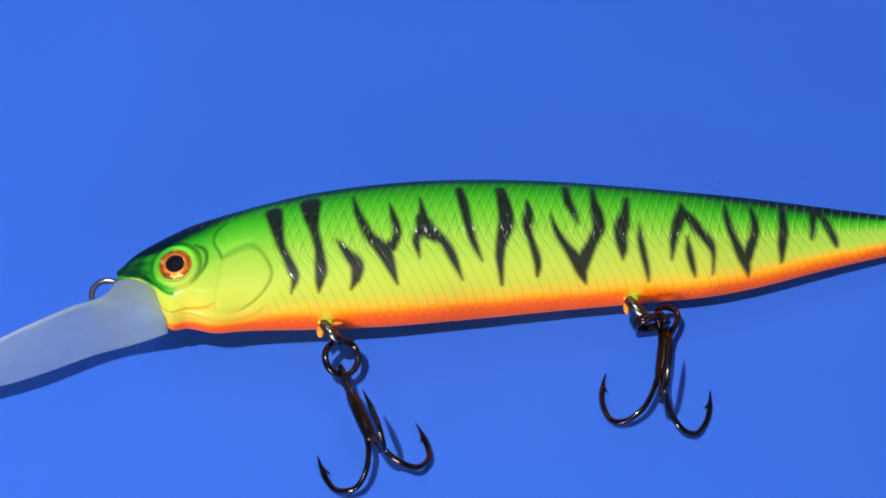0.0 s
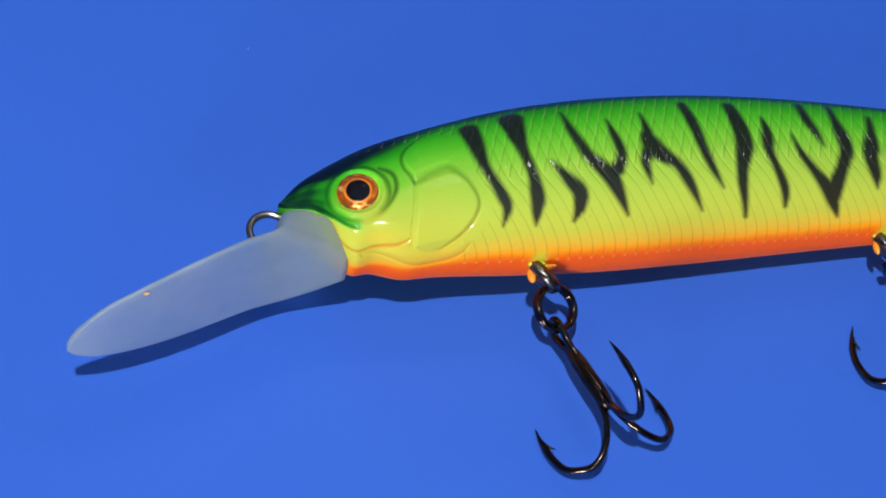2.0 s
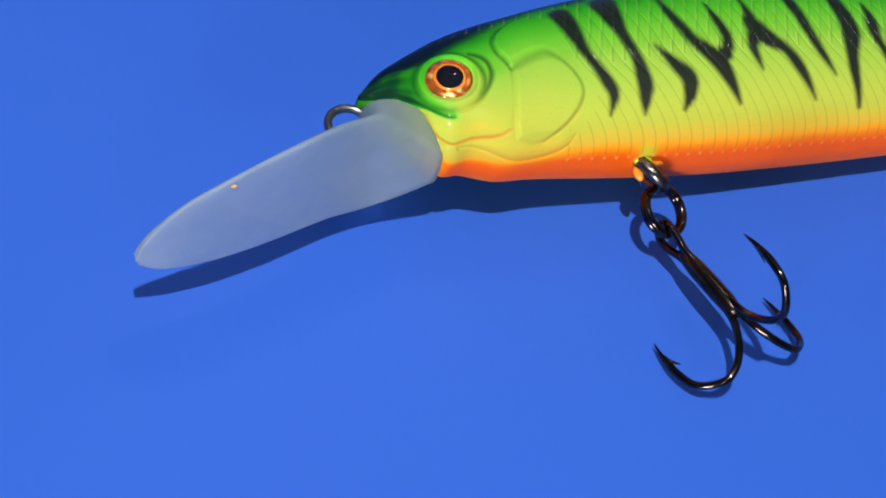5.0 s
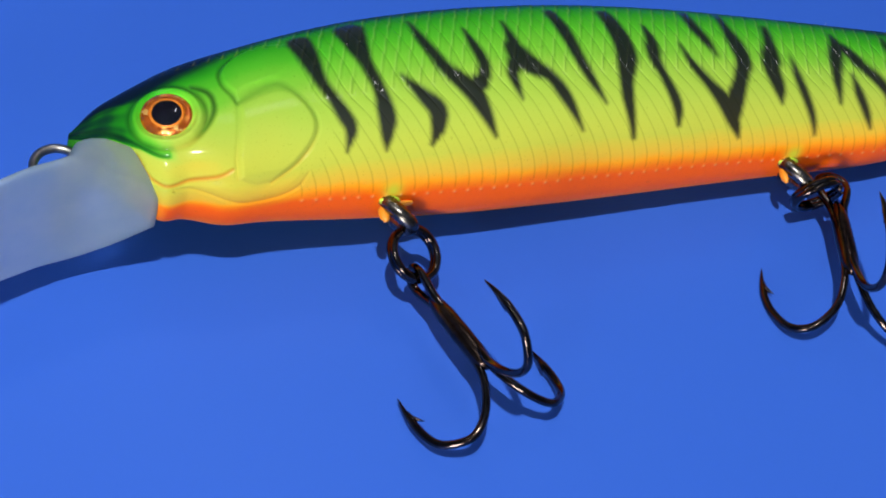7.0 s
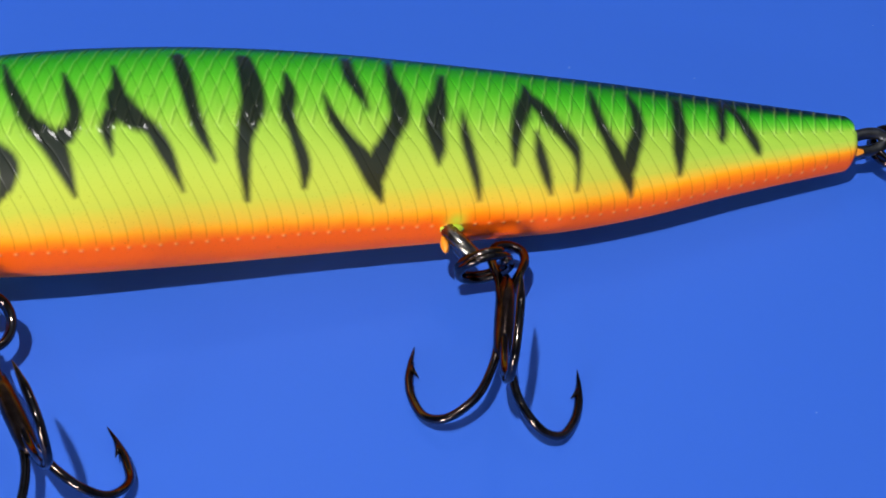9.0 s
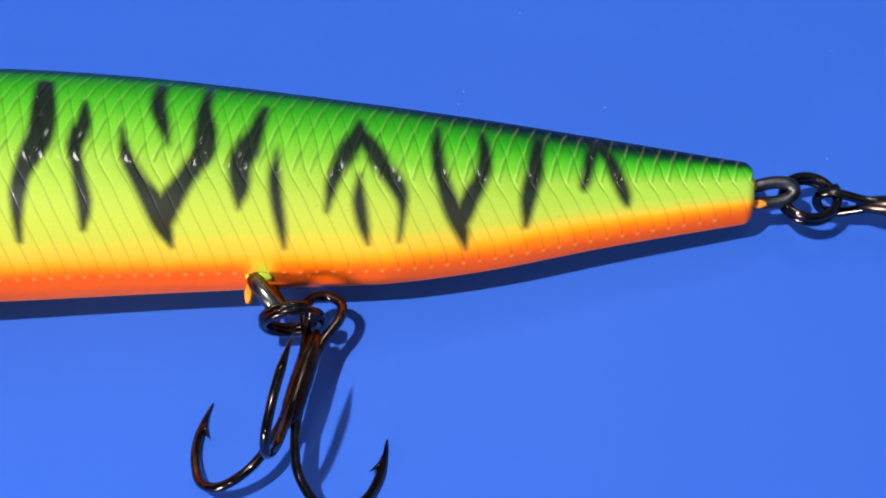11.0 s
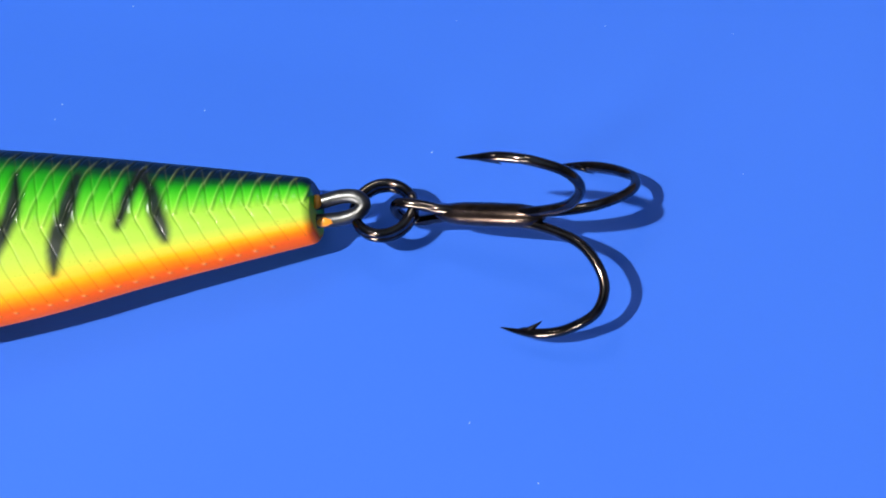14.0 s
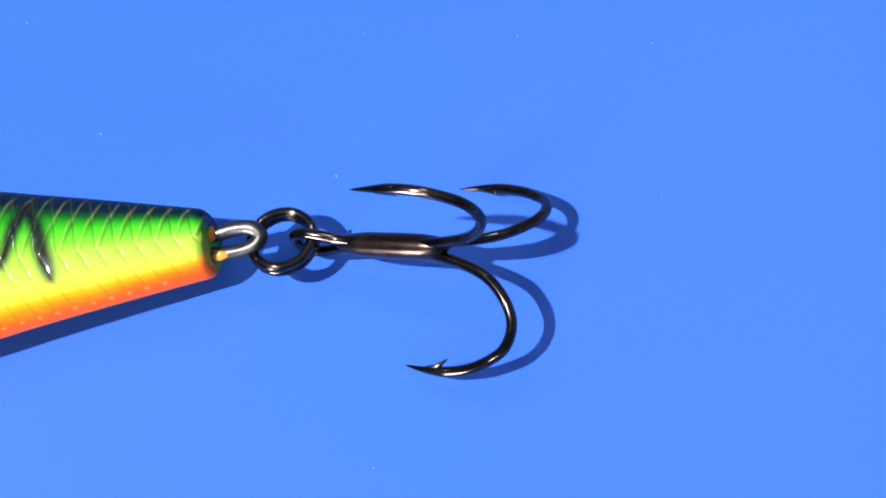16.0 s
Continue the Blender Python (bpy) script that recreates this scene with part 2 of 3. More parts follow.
def plate(X, S, scale, edge, bevel):
    """A raised plate inside a closed edge: 0 outside, rising to 1 over the bevel's width."""
    inner = np.zeros(X.shape, bool)
    far = np.full(X.shape, 9.0)
    near = X < 26
    x, g, k = X[near], S[near], scale[near]
    odd, gap = np.zeros(x.shape, bool), np.full(x.shape, 9.0)
    for (x0, g0), (x1, g1) in zip(edge, edge[1:] + edge[:1]):
        odd ^= ((g0 > g) != (g1 > g)) & (x < (x1 - x0) * (g - g0) / (g1 - g0 + 1e-9) + x0)
        px, py, dx, dy = x - x0, (g - g0) * k, x1 - x0, (g1 - g0) * k
        t = np.clip((px * dx + py * dy) / (dx * dx + dy * dy + 1e-9), 0, 1)
        gap = np.minimum(gap, np.hypot(px - t * dx, py - t * dy))
    inner[near], far[near] = odd, gap
    v = np.clip(far / bevel, 0, 1)
    return np.where(inner, v * v * (3 - 2 * v), 0.0)


def outline(*lines):
    """The x and degrees of some lines joined end to end, smoothed."""
    return [(p[0], p[1]) for line in lines for p in spline(line, 5)]


# brush strokes of the tiger bars: place along the body, degrees round it, width
BARS_FRONT = [
    [(21.3, 62, 2.1), (21.6, 81, 1.6), (21.9, 91, 1.05), (22.5, 101, 1.0), (23.2, 114, 1.2), (23.5, 123, 1.0), (22.9, 138, 0.2)],
    [(26.3, 60, 2.6), (26.3, 76, 1.9), (26.5, 87, 1.15), (26.9, 98, 1.05), (27.0, 117, 1.5), (26.7, 130, 1.0), (26.5, 140, 0.2)],
    [(29.3, 94, 0.2), (30.0, 100, 0.7), (30.9, 108, 1.25), (31.8, 117, 1.6), (31.5, 129, 1.15), (30.8, 139, 0.3)],
    [(32.1, 60, 0.3), (32.5, 79, 0.9), (33.6, 93, 1.05), (35.4, 106, 1.7), (36.1, 117, 1.4), (37.0, 138, 0.3)],
]
BARS_YOKE = [
    [(36.9, 74, 0.3), (37.2, 85, 0.9), (37.5, 92, 1.05), (37.2, 98, 1.05), (36.2, 105, 1.4)],
    [(41.1, 70, 0.3), (41.2, 85, 1.1), (41.1, 91, 1.75), (42.4, 97, 1.45), (43.6, 103, 1.1), (44.6, 116, 1.15), (45.8, 140, 0.2)],
    [(40.8, 92, 1.15), (40.0, 99, 1.05), (40.0, 107, 0.7), (40.2, 115, 0.2)],
    [(46.6, 60, 1.0), (46.9, 78, 1.25), (47.2, 92, 1.1), (47.7, 106, 0.9), (48.6, 122, 0.2)],
]
BARS_MIDDLE = [
    [(52.3, 62, 1.3), (52.5, 84, 1.85), (52.3, 93, 1.85), (51.5, 104, 1.4), (51.0, 120, 1.1), (51.1, 148, 0.4)],
    [(55.7, 75, 0.4), (55.7, 87, 1.1), (55.2, 94, 1.2), (55.5, 105, 0.9), (56.1, 124, 1.05), (56.0, 141, 0.4)],
    [(58.7, 88, 0.3), (59.2, 98, 0.9), (60.3, 111, 1.1), (61.5, 125, 1.6), (62.1, 138, 1.35), (62.7, 153, 0.3)],
    [(65.5, 47, 0.3), (65.1, 73, 0.9), (65.3, 88, 1.35), (65.0, 96, 1.15), (63.8, 109, 1.1), (62.6, 124, 1.4), (62.2, 138, 1.0)],
    [(61.5, 55, 0.75), (61.4, 73, 0.95), (61.9, 84, 0.8), (62.4, 91, 0.2)],
]
BARS_REAR = [
    [(69.9, 66, 0.5), (69.1, 87, 1.05), (68.1, 97, 1.35), (68.1, 111, 1.1), (68.0, 124, 0.3)],
    [(70.9, 92, 0.3), (70.8, 105, 0.75), (71.0, 120, 0.75), (71.3, 137, 0.6), (71.5, 154, 0.2)],
    [(77.6, 67, 0.3), (77.4, 80, 1.1), (76.3, 90, 0.9), (75.4, 104, 0.8), (74.9, 124, 0.25)],
    [(77.5, 78, 1.0), (79.1, 91, 0.95), (80.6, 106, 1.0), (80.9, 121, 0.5), (80.6, 147, 0.2)],
    [(77.5, 100, 0.3), (77.5, 116, 0.8), (77.8, 134, 0.7), (78.1, 149, 0.2)],
]
BARS_TAIL = [
    [(83.9, 64, 0.3), (83.8, 86, 0.8), (84.2, 101, 0.9), (84.9, 121, 1.1), (85.6, 140, 0.9), (85.9, 159, 0.2)],
    [(87.5, 66, 0.4), (87.7, 86, 0.9), (87.2, 99, 0.9), (86.2, 116, 1.1), (85.6, 134, 0.9)],
    [(92.2, 68, 0.75), (91.8, 90, 1.0), (91.1, 112, 1.0), (90.8, 141, 0.35)],
    [(97.1, 60, 0.8), (96.3, 84, 0.75), (95.7, 104, 0.55)],
    [(97.0, 62, 0.6), (97.8, 76, 0.75), (98.5, 95, 0.85), (99.0, 114, 0.8), (99.2, 126, 0.45)],
]
# moulded lines of the head: gill covers, cheek and jaw
HEAD_LINES = [
    [(14.1, 92, 0.25), (16.1, 89.5, 0.25), (18.1, 88.8, 0.25), (19.6, 95.5, 0.25), (20.6, 110, 0.25), (20.5, 122, 0.25), (19.4, 135, 0.25), (17.9, 147, 0.2), (16.0, 158, 0.1)],
    [(14.1, 92, 0.2), (13.6, 109, 0.15), (13.0, 131, 0.12), (13.0, 150, 0.1)],
    [(14.1, 92, 0.25), (13.2, 81, 0.25), (13.5, 68, 0.25), (15.4, 57, 0.2), (18.2, 52, 0.15)],
    [(4.9, 128, 0.2), (5.4, 145, 0.3), (6.4, 151.5, 0.3), (8.5, 152.5, 0.35), (11.1, 148, 0.35), (12.6, 140.5, 0.2)],
    [(7.4, 157, 0.15), (10.7, 166, 0.2), (13.5, 174, 0.2), (16.4, 173, 0.2), (18.4, 165, 0.2), (19.4, 152, 0.12)],
    [(10.6, 78, 0.3), (11.8, 84, 0.42), (12.1, 91, 0.45), (11.4, 100, 0.42), (10.2, 111, 0.3)],
    [(1.2, 108, 0.3), (3.2, 110, 0.5), (5.2, 114, 0.4), (7.4, 122, 0.2)],
]
EYE = (7.97, -1.36, 14.0)


def body_mesh():
    xs = np.concatenate([np.linspace(0, 6, 90)[:-1], np.linspace(6, 108.8, 1500)[:-1], np.linspace(108.8, 110, 18)])
    # degrees round the body: fine where the flank shows, coarse underneath
    gs = np.radians(np.concatenate([np.linspace(-20, 30, 20)[:-1], np.linspace(30, 200, 270)[:-1], np.linspace(200, 340, 36)[:-1]]))
    X, G = np.meshgrid(xs, gs, indexing="ij")
    t, b, w = back(X), belly(X), half_width(X)
    a, mid = np.maximum((t - b) / 2, 0.05), (t + b) / 2
    edge = 1 - 0.14 * np.clip((X - 109.3) / 0.7, 0, 1) ** 2.5
    c, s = np.cos(G), np.sin(G)
    power = 2 / SHAPE
    Y = mid + a * edge * np.sign(c) * np.abs(c) ** power
    Z = middle(X) + w * edge * np.sign(s) * np.abs(s) ** power
    P = np.stack([X, Y, Z], -1)
    along, around = np.gradient(P, axis=0), np.gradient(P, axis=1)
    N = np.cross(around, along)
    N /= np.linalg.norm(N, axis=-1, keepdims=True) + 1e-9
    outward = np.sign((N[..., 1] * (Y - mid) + N[..., 2] * (Z - middle(X))).sum())
    N *= outward
    D = np.degrees(G) + 0 * X
    scale = math.pi * (a + w) / 360
    lift = np.zeros_like(X)
    # length round the section, from the middle of the flank up to the back
    arc = np.cumsum(np.linalg.norm(around, axis=-1), axis=1)
    arc = np.take_along_axis(arc, np.argmin(np.abs(D - 100), axis=1)[:, None], axis=1) - arc
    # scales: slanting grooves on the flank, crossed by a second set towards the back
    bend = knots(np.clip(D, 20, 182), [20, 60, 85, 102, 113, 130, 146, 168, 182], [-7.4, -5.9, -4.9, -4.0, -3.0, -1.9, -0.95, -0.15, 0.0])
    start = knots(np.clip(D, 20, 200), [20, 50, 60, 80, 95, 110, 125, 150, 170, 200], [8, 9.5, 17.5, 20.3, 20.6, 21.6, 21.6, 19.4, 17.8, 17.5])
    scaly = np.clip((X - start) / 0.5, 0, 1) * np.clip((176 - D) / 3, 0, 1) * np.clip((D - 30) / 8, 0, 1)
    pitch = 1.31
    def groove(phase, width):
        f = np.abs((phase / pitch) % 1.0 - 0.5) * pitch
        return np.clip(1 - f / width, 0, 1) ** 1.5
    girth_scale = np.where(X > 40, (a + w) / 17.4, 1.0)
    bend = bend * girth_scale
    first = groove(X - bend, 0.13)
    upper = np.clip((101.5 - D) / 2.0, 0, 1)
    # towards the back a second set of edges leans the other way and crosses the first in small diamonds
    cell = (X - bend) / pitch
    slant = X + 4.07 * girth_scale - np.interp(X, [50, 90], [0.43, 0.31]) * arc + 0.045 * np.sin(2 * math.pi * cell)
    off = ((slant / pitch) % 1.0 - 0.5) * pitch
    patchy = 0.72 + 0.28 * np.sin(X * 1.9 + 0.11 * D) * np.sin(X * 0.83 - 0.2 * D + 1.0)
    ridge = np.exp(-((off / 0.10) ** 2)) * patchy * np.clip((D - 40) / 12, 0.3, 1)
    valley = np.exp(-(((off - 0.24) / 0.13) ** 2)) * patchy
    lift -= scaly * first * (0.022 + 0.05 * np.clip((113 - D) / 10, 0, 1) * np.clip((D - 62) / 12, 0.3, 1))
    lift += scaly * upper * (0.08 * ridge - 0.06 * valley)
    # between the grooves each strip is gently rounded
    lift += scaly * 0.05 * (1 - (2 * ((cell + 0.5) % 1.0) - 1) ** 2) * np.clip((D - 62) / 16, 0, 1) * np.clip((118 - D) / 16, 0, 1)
    # the crossing edges end in small raised hooks
    hooks = np.exp(-((((X - bend) / pitch % 1.0 - 0.5) * pitch / 0.2) ** 2) - (((D - 101.5) * scale / 0.16) ** 2)) * scaly
    lift += 0.015 * hooks
    # a row of raised dots where the grooves end on the belly
    dots = np.exp(-((((X / pitch) % 1.0 - 0.5) * pitch / 0.16) ** 2) - (((D - 177.5) * scale / 0.14) ** 2)) * (X > 18) * (X < 107)
    lift += 0.07 * dots
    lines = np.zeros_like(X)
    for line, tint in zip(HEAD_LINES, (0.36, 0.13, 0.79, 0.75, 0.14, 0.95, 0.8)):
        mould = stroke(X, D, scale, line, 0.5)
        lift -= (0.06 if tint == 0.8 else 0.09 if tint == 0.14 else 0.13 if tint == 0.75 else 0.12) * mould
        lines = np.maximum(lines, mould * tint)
    # gill cover and temple stand proud, with bevelled edges
    lift += 0.25 * plate(X, D, scale, outline(HEAD_LINES[0], [(14.5, 160, 0), (13.0, 150, 0)], HEAD_LINES[1][::-1]), 0.6) * np.clip((160 - D) / 14, 0, 1)
    lift += 0.24 * plate(X, D, scale, outline(HEAD_LINES[2], [(20.5, 60, 0), (20.5, 78, 0), (18.1, 88.4, 0)], HEAD_LINES[0][1::-1]), 0.5) * np.clip((20.5 - X) / 3, 0, 1)
    lift += 0.08 * plate(X, D, scale, outline(HEAD_LINES[4], [(18.6, 146, 0), (16.0, 157, 0), (12.0, 150, 0)]), 0.9)
    # a small swelling of the cheek behind and below the eye
    lift += 0.16 * np.exp(-(((X - 10.7) / 1.5) ** 2) - (((D - 124) * scale / 1.15) ** 2))
    # eye socket: a raised ring round a shallow dish
    r = np.sqrt(((P - np.array(EYE)) ** 2).sum(-1))
    lift += 0.34 * np.exp(-(((r - 2.75) / 0.34) ** 2)) - 0.25 * np.clip(1 - r / 2.5, 0, 1) ** 0.5
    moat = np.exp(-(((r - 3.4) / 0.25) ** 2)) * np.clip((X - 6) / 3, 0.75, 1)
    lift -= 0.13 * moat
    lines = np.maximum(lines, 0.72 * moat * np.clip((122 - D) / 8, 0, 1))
    P = P + N * lift[..., None]
    bars = np.zeros_like(X)
    # the airbrushed bars fray a little along the grooves
    strand = (X - bend) / 0.33
    low = np.floor(strand)
    chance = [(np.sin(k * 12.9898) * 43758.5453) % 1.0 - 0.5 for k in (low, low + 1)]
    blend = (strand - low) ** 2 * (3 - 2 * (strand - low))
    hair = 1.5 * (chance[0] * (1 - blend) + chance[1] * blend)
    for line in BARS_FRONT + BARS_YOKE + BARS_MIDDLE + BARS_REAR + BARS_TAIL:
        fat = 1.16 if line[0][0] < 60 else 1.42
        bars = np.maximum(bars, stroke(X + 0.03 * hair, D + hair, scale, line, 0.78 if fat < 1.3 else 0.88, fat, 0.012))
    bars *= 0.98
    # pale belly dots, plus painted glints along the crossing scale edges
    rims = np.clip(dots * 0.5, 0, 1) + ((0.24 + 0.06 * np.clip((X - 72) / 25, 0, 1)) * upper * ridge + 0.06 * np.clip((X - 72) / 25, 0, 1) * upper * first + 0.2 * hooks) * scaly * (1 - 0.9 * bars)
    smudge = sum(0.8 * np.exp(-(((X - x) / 0.9) ** 2) - (((D - 174) * scale / 1.1) ** 2)) for x in (27.4, 69.6))
    rows, cols = X.shape
    verts = P.reshape(-1, 3) * MM - np.array(ORIGIN)
    i, j = np.meshgrid(np.arange(rows - 1), np.arange(cols), indexing="ij")
    k = (j + 1) % cols
    quads = np.stack([i * cols + j, i * cols + k, (i + 1) * cols + k, (i + 1) * cols + j], -1).reshape(-1, 4)
    mesh = bpy.data.meshes.new("body")
    tail = [int(v) for v in range((rows - 1) * cols, rows * cols)]
    nose = [int(v) for v in range(cols)][::-1]
    mesh.from_pydata(verts.tolist(), [], quads.tolist() + [tail, nose])
    mesh.polygons.foreach_set("use_smooth", [True] * (len(mesh.polygons) - 2) + [False, False])
    fold = np.abs((D + 180) % 360 - 180)
    fold = np.where((D > 180) & (D < 240), 180 - 0.2 * (D - 180), fold)
    fold = fold - 25 * np.clip((184 - D) / 10, 0, 1) * np.clip(1 - X / 22, 0, 1) * np.clip((fold - 135) / 20, 0, 1)
    # the colours climb towards the tail, and the dark back comes lower on the snout
    rear = np.clip((X - 56) / 39, 0, 1)
    high = np.interp(fold, [0, 52, 65, 78, 93, 110, 130, 144, 162, 180], [0, 43, 56, 71, 93, 119, 146, 161, 172, 179])
    late = np.where(fold < 93, np.clip((X - 62) / 40, 0, 1), rear)
    fold = fold * (1 - late) + high * late
    fold = fold - 5 * (1 - rear) * np.clip((X - 14) / 10, 0, 1) * np.clip((72 - fold) / 25, 0, 1)
    fold = fold - 22 * np.clip((X - 78) / 24, 0, 1) * np.clip((98 - fold) / 30, 0, 1)
    lime = np.interp(fold, [0, 90, 105, 136, 152, 165, 180], [0, 88, 97, 110, 148, 168, 179])
    tail_end = np.clip((X - 80) / 15, 0, 1)
    fold = fold * (1 - tail_end) + lime * tail_end
    crease = np.interp(X, [0, 1.2, 3.2, 5.2, 7.4, 12], [150, 132, 120, 117, 123, 150])
    under = np.clip((D - crease) / 6, 0, 1) * np.clip((9.5 - X) / 3, 0, 1)
    fold = fold + 15 * np.exp(-(((X - 9.5) / 5.0) ** 2) - (((D - 134) * scale / 3.0) ** 2))
    cheek = np.maximum(fold, 130)
    fold = fold + 9 * np.exp(-(((X - 16.0) / 2.6) ** 2) - (((D - 112) * scale / 2.6) ** 2))
    fold = fold - 12 * np.clip((19 - X) / 8, 0, 1) * np.clip((76 - fold) / 20, 0, 1)
    fold = fold - 48 * np.clip(1 - X / 15, 0, 1) * np.clip((112 - fold) / 50, 0, 1) * (1 - 0.8 * np.exp(-((r / 2.9) ** 4)))
    capped = np.minimum(fold, np.interp(X, [0, 2.5, 4.5, 6.0, 7.5, 9.0], [34, 39, 46, 56, 84, 185]) + 4.5 * np.sin(2.1 * X + 0.3 * D) * np.sin(0.17 * D - 1.3 * X))
    over = (1 - np.clip((D - crease) / 6, 0, 1)) * (1 - np.exp(-((r / 3.2) ** 6)))
    fold = fold + (capped - fold) * over
    fold = fold * (1 - under) + cheek * under
    fold = np.where(D > crease, np.minimum(fold, np.interp(X, [0, 1.6, 3.2, 5.5, 9.0], [66, 84, 150, 166, 188])), fold)
    # the last mask, from grooves and valleys, carries their painted shade
    for name, values in (("girth", fold / 180), ("bars", bars), ("smudge", smudge), ("rims", rims), ("lines", lines), ("rib_shade", (first * (0.42 - 0.2 * upper) + 0.35 * valley * upper) * scaly)):
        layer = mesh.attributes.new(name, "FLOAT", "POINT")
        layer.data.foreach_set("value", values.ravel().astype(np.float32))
    mesh.materials.append(PAINT)
    bm = bmesh.new()
    bm.from_mesh(mesh)
    bmesh.ops.recalc_face_normals(bm, faces=bm.faces)
    bm.to_mesh(mesh)
    bm.free()
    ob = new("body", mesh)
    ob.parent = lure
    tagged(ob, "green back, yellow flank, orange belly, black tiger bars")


body_mesh()


def local(x, y, z):
    """A place in millimetres, in the lure's own frame."""
    return Vector((x, y, z)) - ORIGIN / MM


def eye_parts():
    x, y, z = 7.97, -1.36, 13.85
    turn = Vector((-0.17, -0.06, 1)).to_track_quat("Z", "Y").to_matrix().to_4x4()
    m = Matrix.Translation(local(x, y, z) * MM) @ turn
    def dish(rings, segments=40):
        bm = bmesh.new()
        made = []
        for r, h in rings:
            made.append([bm.verts.new(m @ (Vector((r * math.cos(q), r * math.sin(q), h)) * MM)) for q in (2 * math.pi * k / segments for k in range(segments))])
        for one, two in zip(made, made[1:]):
            for k in range(segments):
                bm.faces.new((one[k], one[(k + 1) % segments], two[(k + 1) % segments], two[k]))
        bm.faces.new(made[-1])
        bm.faces.new(made[0][::-1])
        return bm
    iris = part("eye", dish([(2.1, -0.5), (2.1, 0.05), (1.98, 0.18), (1.65, 0.3), (1.2, 0.36)]), IRIS, lure, "orange holographic eye")
    part("pupil", dish([(1.21, 0.2), (1.21, 0.38), (1.08, 0.43), (0.55, 0.46)]), PUPIL, iris, "black round pupil")
    part("iris_ring", dish([(1.42, 0.2), (1.42, 0.34), (1.35, 0.385), (1.17, 0.37)]), RIM, iris, "bright amber ring")
    dome = [(2.28 * math.cos(q), 0.12 + 1.05 * math.sin(q)) for q in (math.pi / 2 * k / 12 for k in range(12))]
    part("cornea", dish([(2.28, -0.1)] + dome), GLASS, iris, "clear glossy dome").visible_shadow = False


eye_parts()


def lip_part():
    """A frosted tongue that leaves the mouth at a slant and flattens towards its tip, thick at its root."""
    xs = np.concatenate([np.linspace(6.3, -20, 48)[:-1], -20 - 3.2 * np.sin(np.linspace(0, math.pi / 2, 16))])
    run = -xs
    upper = knots(run, [-6.3, -4.4, -2, 0, 4, 8, 12, 15, 17.3, 19.5, 21.4, 22.6, 23.05, 23.2], [11.5, 13.0, 14.6, 16.2, 17.4, 17.6, 17.1, 16.2, 15.2, 13.9, 11.8, 9.9, 8.6, 7.7])
    lower = knots(run, [-6.3, -4, -1, 4, 8, 13, 16, 18.5, 20.5, 22, 22.8, 23.2], [5.8, 4.2, 3.3, 3.9, 4.3, 4.6, 4.8, 5.0, 5.4, 6.1, 6.8, 7.6])
    course = knots(run, [-6.3, -3, 0, 5, 10, 15.45, 20, 23.2], [-3.9, -5.4, -6.8, -8.9, -10.9, -12.6, -13.5, -13.85])
    top = knots(run, [-6.3, -3, -1, 0, 1, 2, 4, 7, 10, 23.2], [1.4, 3.2, 5.0, 5.4, 3.3, 1.7, 0.95, 0.7, 0.6, 0.45])
    low = knots(run, [-6.3, -3, 0, 3, 6, 10, 23.2], [4.0, 2.5, 1.3, 0.7, 0.55, 0.5, 0.4])
    bm = bmesh.new()
    rings = []
    for x, hi, lo, y, up, down in zip(xs, upper, lower, course, top, low):
        ring = []
        for k in range(40):
            q = 2 * math.pi * k / 40
            c, s = math.cos(q), math.sin(q)
            e = 0.6 + (0.75 * min(1.0, max(0.0, (x + 5) / 4)) * min(1.0, max(0.0, (2.6 - x) / 2.6)) if s > 0 else 0.0)
            z = (hi + lo) / 2 + (hi - lo) / 2 * math.copysign(abs(c) ** e, c)
            h = abs(s) ** e * (up if s > 0 else -down)
            ring.append(bm.verts.new(Vector((float(x), float(y + h), float(z))) * MM - ORIGIN))
        rings.append(ring)
    for one, two in zip(rings, rings[1:]):
        for k in range(40):
            bm.faces.new((one[k], one[(k + 1) % 40], two[(k + 1) % 40], two[k]))
    bm.faces.new(rings[0][::-1])
    bm.faces.new(rings[-1])
    lip = part("diving_lip", bm, LIP, lure, "long frosted translucent plastic lip")
    bm = bmesh.new()
    bmesh.ops.create_icosphere(bm, subdivisions=2, radius=0.23 * MM)
    for v in bm.verts:
        v.co = Vector((v.co.x * 1.4, v.co.y * 0.5, v.co.z)) + Vector((-15.5, -13.1, 15.5)) * MM - ORIGIN
    part("paint_speck", bm, SPECK, lip, "orange speck of paint")


lip_part()


def hanger(name, points, radius, label, material=None):
    bm = tube(bmesh.new(), [local(*p) for p in spline(points, 8)], radius, 12)
    return part(name, bm, material or STEEL, lure, label)


tie = [(-1.35 + 2.05 * math.cos(q), -2.9 + 2.05 * math.sin(q), 10.2) for q in (math.radians(a) for a in range(0, 300, 25))]
hanger("line_tie", [(2.6, -4.4, 10.0), (1.4, -3.8, 10.1)] + tie, 0.4, "bright steel wire loop at the nose", WIRE)
hanger("belly_hanger", [(26.8, -7.0, 8.1), (27.2, -8.7, 8.4), (28.0, -9.9, 8.3), (28.8, -10.5, 7.5), (28.8, -10.1, 6.6), (28.2, -8.8, 6.1), (27.8, -7.0, 6.2)], 0.74, "steel hook hanger smeared with paint", SMEARED)
hanger("belly_hanger", [(68.8, -5.0, 6.0), (69.2, -6.8, 6.3), (70.0, -8.0, 6.2), (70.9, -8.8, 5.5), (70.9, -8.2, 4.6), (70.2, -6.6, 4.2), (69.8, -5.0, 4.3)], 0.74, "steel hook hanger smeared with paint", SMEARED)
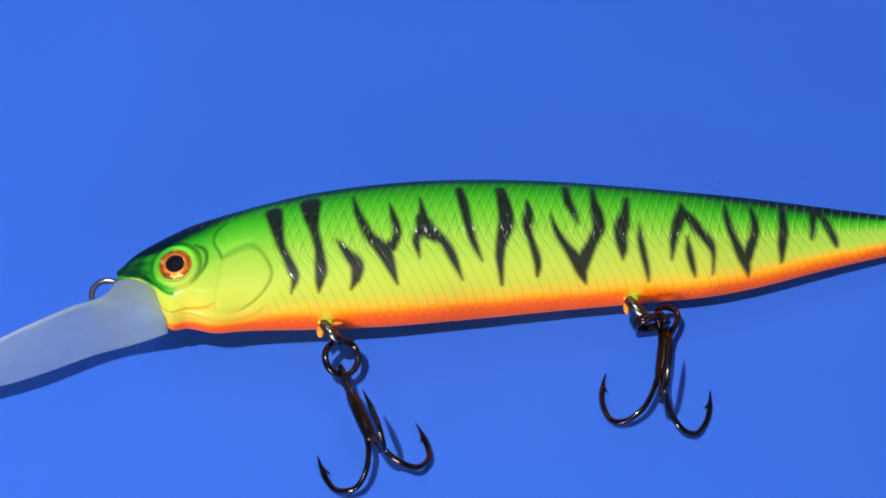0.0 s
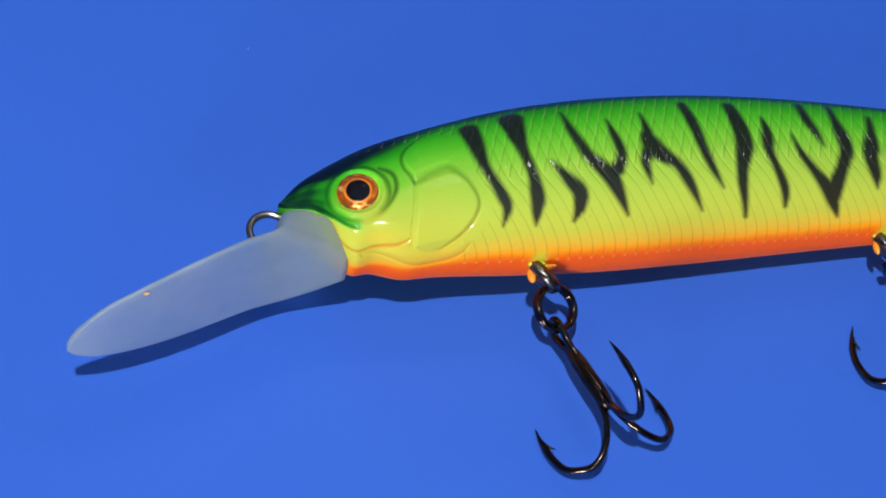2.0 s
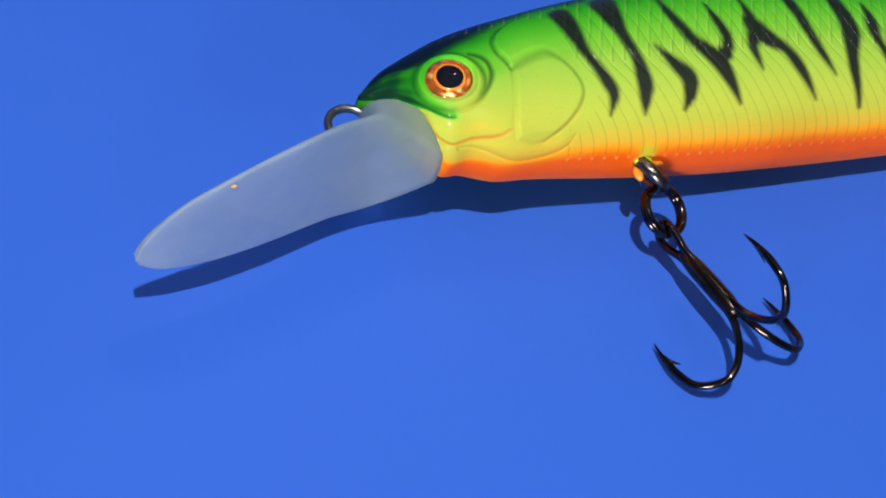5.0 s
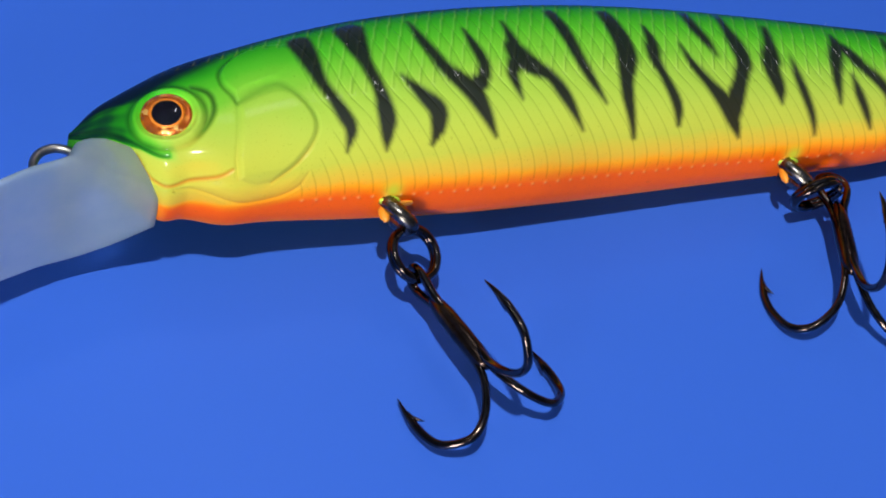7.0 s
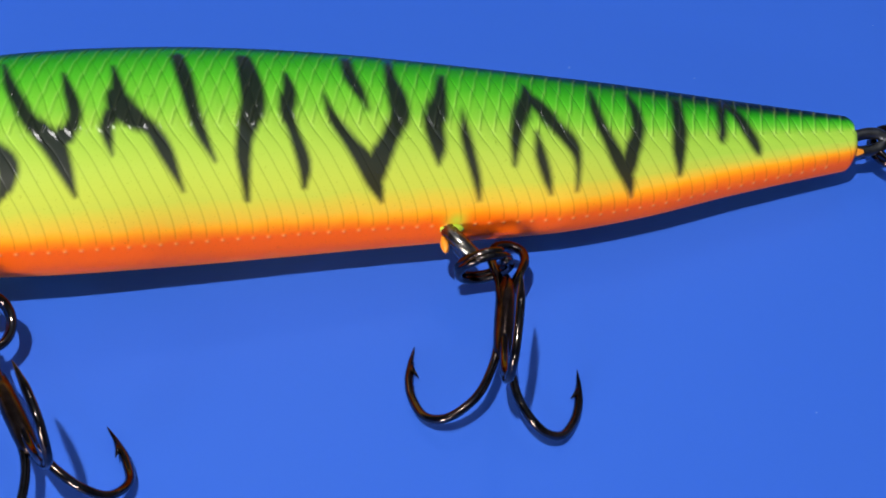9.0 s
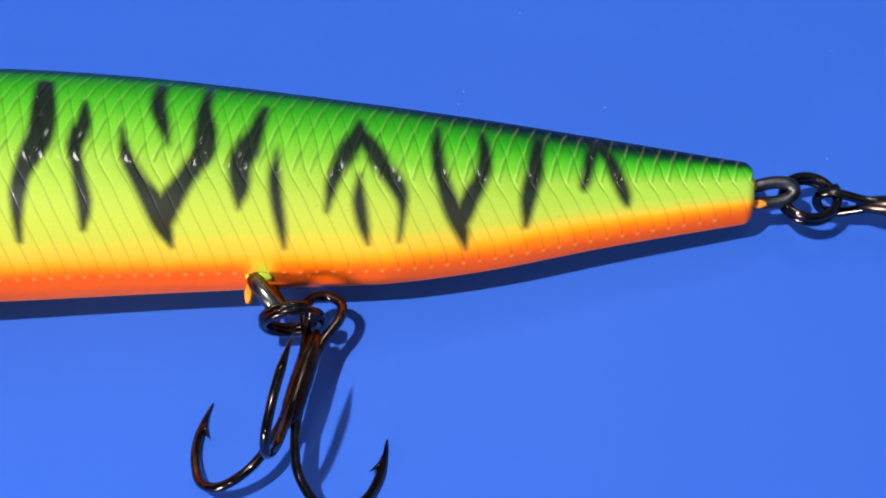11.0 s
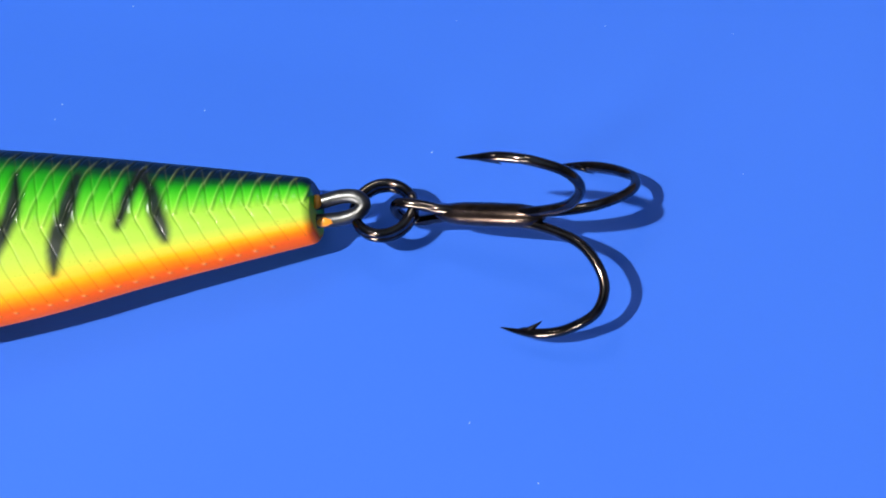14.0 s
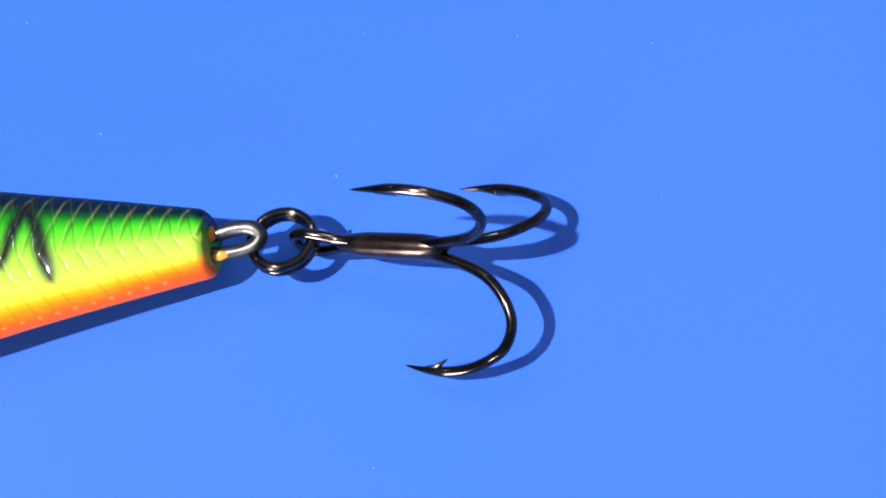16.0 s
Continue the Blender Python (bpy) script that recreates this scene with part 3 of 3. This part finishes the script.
hanger("tail_hanger", [(108.6, 2.9, 4.3), (110.4, 3.05, 4.5), (112.0, 3.25, 4.7), (113.2, 3.1, 4.7), (113.7, 2.6, 4.4), (113.2, 2.05, 4.1), (112.0, 1.8, 3.9), (110.4, 1.75, 3.9), (108.6, 1.75, 3.9)], 0.56, "bright steel loop in the tail end")


def drop_part(name, place, size, material, label, seed):
    bm = bmesh.new()
    bmesh.ops.create_icosphere(bm, subdivisions=3, radius=1)
    for v in bm.verts:
        k = 1 + 0.22 * noise.noise(v.co * 1.7 + Vector((seed, 0, 0)))
        v.co = (Vector([c * s * k for c, s in zip(v.co, size)]) + local(*place)) * MM
    part(name, bm, material, lure, label)


drop_part("paint_drop", (27.2, -8.3, 8.5), (1.0, 0.45, 0.5), BLOB, "lime paint drop", 1)
drop_part("paint_drop", (26.5, -9.4, 8.0), (0.45, 0.9, 0.3), SMEAR, "orange paint drop", 4)
drop_part("paint_drop", (69.3, -6.3, 6.4), (1.0, 0.45, 0.5), BLOB, "lime paint drop", 7)
drop_part("paint_drop", (68.5, -7.6, 5.9), (0.35, 0.9, 0.4), SMEAR, "orange paint drop", 9)
drop_part("paint_drop", (110.2, 2.9, 4.9), (0.35, 0.6, 0.4), SMEAR, "orange paint drop", 12)
drop_part("paint_drop", (110.6, 1.5, 4.1), (0.8, 0.35, 0.4), SMEAR, "orange paint drop", 15)
drop_part("paint_drop", (28.7, -8.3, 7.9), (0.95, 0.22, 0.35), SMEAR, "orange paint drop", 17)


# ---- split rings and treble hooks ----
def frame_of(place, normal, along):
    """A pose at a place in millimetres, its z along the normal and its x near along."""
    z = Vector(normal).normalized()
    x = Vector(along)
    x = (x - z * x.dot(z)).normalized()
    y = z.cross(x)
    m = Matrix((x, y, z)).transposed().to_4x4()
    return Matrix.Translation(Vector(place) * MM) @ m


def split_ring(place, normal, radius=2.3, turn=0.0, spread=0.42):
    ring = thing("split_ring", frame_of(place, normal, (1, 0.2, 0)), "small dark double-coil split ring linking lure and hook", "split ring", "split rings")
    pts = []
    for k in range(97):
        q = turn + 2 * math.pi * 2 * k / 96
        pts.append((radius * math.cos(q), radius * math.sin(q), -spread + 2 * spread * k / 96))
    part("coil", tube(bmesh.new(), pts, 0.39, 10), NICKEL, ring)
    return ring


split_ring((29.2, -12.1, 5.3), (0.36, -0.33, 0.87), 2.35, 1.9)
split_ring((71.9, -9.3, 4.6), (0.1, -0.965, -0.22), 2.3, 1.0)
split_ring((115.1, 2.45, 3.4), (0.05, 0.05, 1.0), 2.3, 0.2, 0.62)


def treble_hook(eye, axis, up, flat_eye, reach, raised, inner, label, tip_at=8.1):
    """Hook eye at the origin, shank along x, one prong along z."""
    x = Vector(axis).normalized()
    z = Vector(up)
    z = (z - x * z.dot(x)).normalized()
    m = Matrix.Translation(Vector(eye) * MM) @ Matrix((x, z.cross(x), z)).transposed().to_4x4()
    hook = thing("treble_hook", m, label, "fishing hook", "treble hooks")
    half = [(5.2, 0.36), (3.9, 0.42), (2.6, 0.56), (1.3, 0.98), (0.2, 1.22), (-0.8, 0.95)]
    loop = [(a, 0.0, -b) for a, b in half] + [(-1.2, 0.0, 0.0)] + [(a, 0.0, b) for a, b in half[::-1]]
    if flat_eye:
        loop = [(a * 1.1, c * 1.22, b) for a, b, c in loop]
    part("hook_eye", tube(bmesh.new(), spline(loop, 6), 0.42, 12), NICKEL, hook)
    run = [(2.1, 0, 0), (2.7, 0, 0), (3.4, 0, 0), (4.6, 0, 0), (7, 0, 0), (9.2, 0, 0), (10.4, 0, 0), (11.2, 0, 0)]
    part("shank", tube(bmesh.new(), run, [0.25, 0.55, 0.76, 0.9, 0.94, 0.92, 0.78, 0.28], 16), SOLDER, hook, "solder-filled shank of joined wires")
    shape = [(0.36, 4.4), (0.42, 6.2), (0.5, 8.4), (0.72, 11.0), (1.7, reach - 2.4), (3.2, reach - 0.75), (5.0, reach), (6.8, reach - 0.6), (8.0, 13.8), (8.5, 12.0), (8.55, 10.0)]
    for turn in (90, 210, 330):
        c, s = math.cos(math.radians(turn)), math.sin(math.radians(turn))
        lift = {90: raised, 210: inner, 330: 1.0}[turn]
        run = spline([(a, r * c * lift, r * s * lift) for r, a in [(r, 4.4 + (a - 4.4) * (0.94 if turn == 90 and tip_at < 8 else 1.0)) for r, a in shape] + [(8.3, tip_at if turn == 90 else 8.1)]], 8)
        left = [0.0]
        for p, q in zip(run[::-1], run[-2::-1]):
            left.append(left[-1] + (p - q).length)
        radii = [0.39 * min(1.0, 0.06 + (v / 3.4) ** 0.8) for v in left[::-1]]
        prong = part("prong", tube(bmesh.new(), run, radii, 14), NICKEL, hook)
        # the barb: a sliver lifted off the inner side
        at = 2.5
        i = min(range(len(run)), key=lambda k: abs(left[::-1][k] - at))
        way = (run[i] - run[i - 1]).normalized()
        inward = Vector((0, -c, -s))
        base = run[i] + inward * 0.2
        tip = base - way * 1.0 + inward * 0.75
        bm = tube(bmesh.new(), [base + way * 0.75, base, tip], [0.14, 0.27, 0.02], 8)
        part("barb", bm, NICKEL, prong)
    return hook


treble_hook((29.2, -14.1, 4.0), (0.278, -0.955, 0.101), (-0.04, 0.09, 1), False, 15.5, 1.0, 0.94, "black-nickel treble hook under the head, one prong raised")
treble_hook((74.45, -8.05, 4.05), (-0.248, -0.968, 0.039), (0.01, 0.037, 1), True, 16.3, 1.0, 1.0, "black-nickel treble hook under the belly, one prong raised")
treble_hook((117.0, 2.35, 2.95), (0.94, -0.24, 0.21), (-0.2, 0.14, 0.97), False, 16.3, 0.9, 1.0, "black-nickel treble hook trailing from the tail loop", 7.0)


# ---- dust on the table ----
def dust():
    bm = bmesh.new()
    rng = random.Random(5)
    specks = [(92, 26), (142, 17), (142, 4.5), (99, 15), (118, 9), (121, -14), (120, 21), (132, 19), (86, 15.6), (130, -21), (100, -24), (126, -19), (87, 30), (86.5, 17), (2, 30)]
    for x, y in specks:
        made = bmesh.ops.create_icosphere(bm, subdivisions=1, radius=rng.uniform(0.03, 0.06) * MM)
        for v in made["verts"]:
            v.co = Vector((v.co.x * rng.uniform(0.8, 1.6), v.co.y, v.co.z * 0.6)) + Vector((x, y, 0.03)) * MM
    ob = part("dust", bm, DUST, None)
    tagged(ob, "scattered pale dust specks on the blue table", "dust", kind="stuff")


dust()
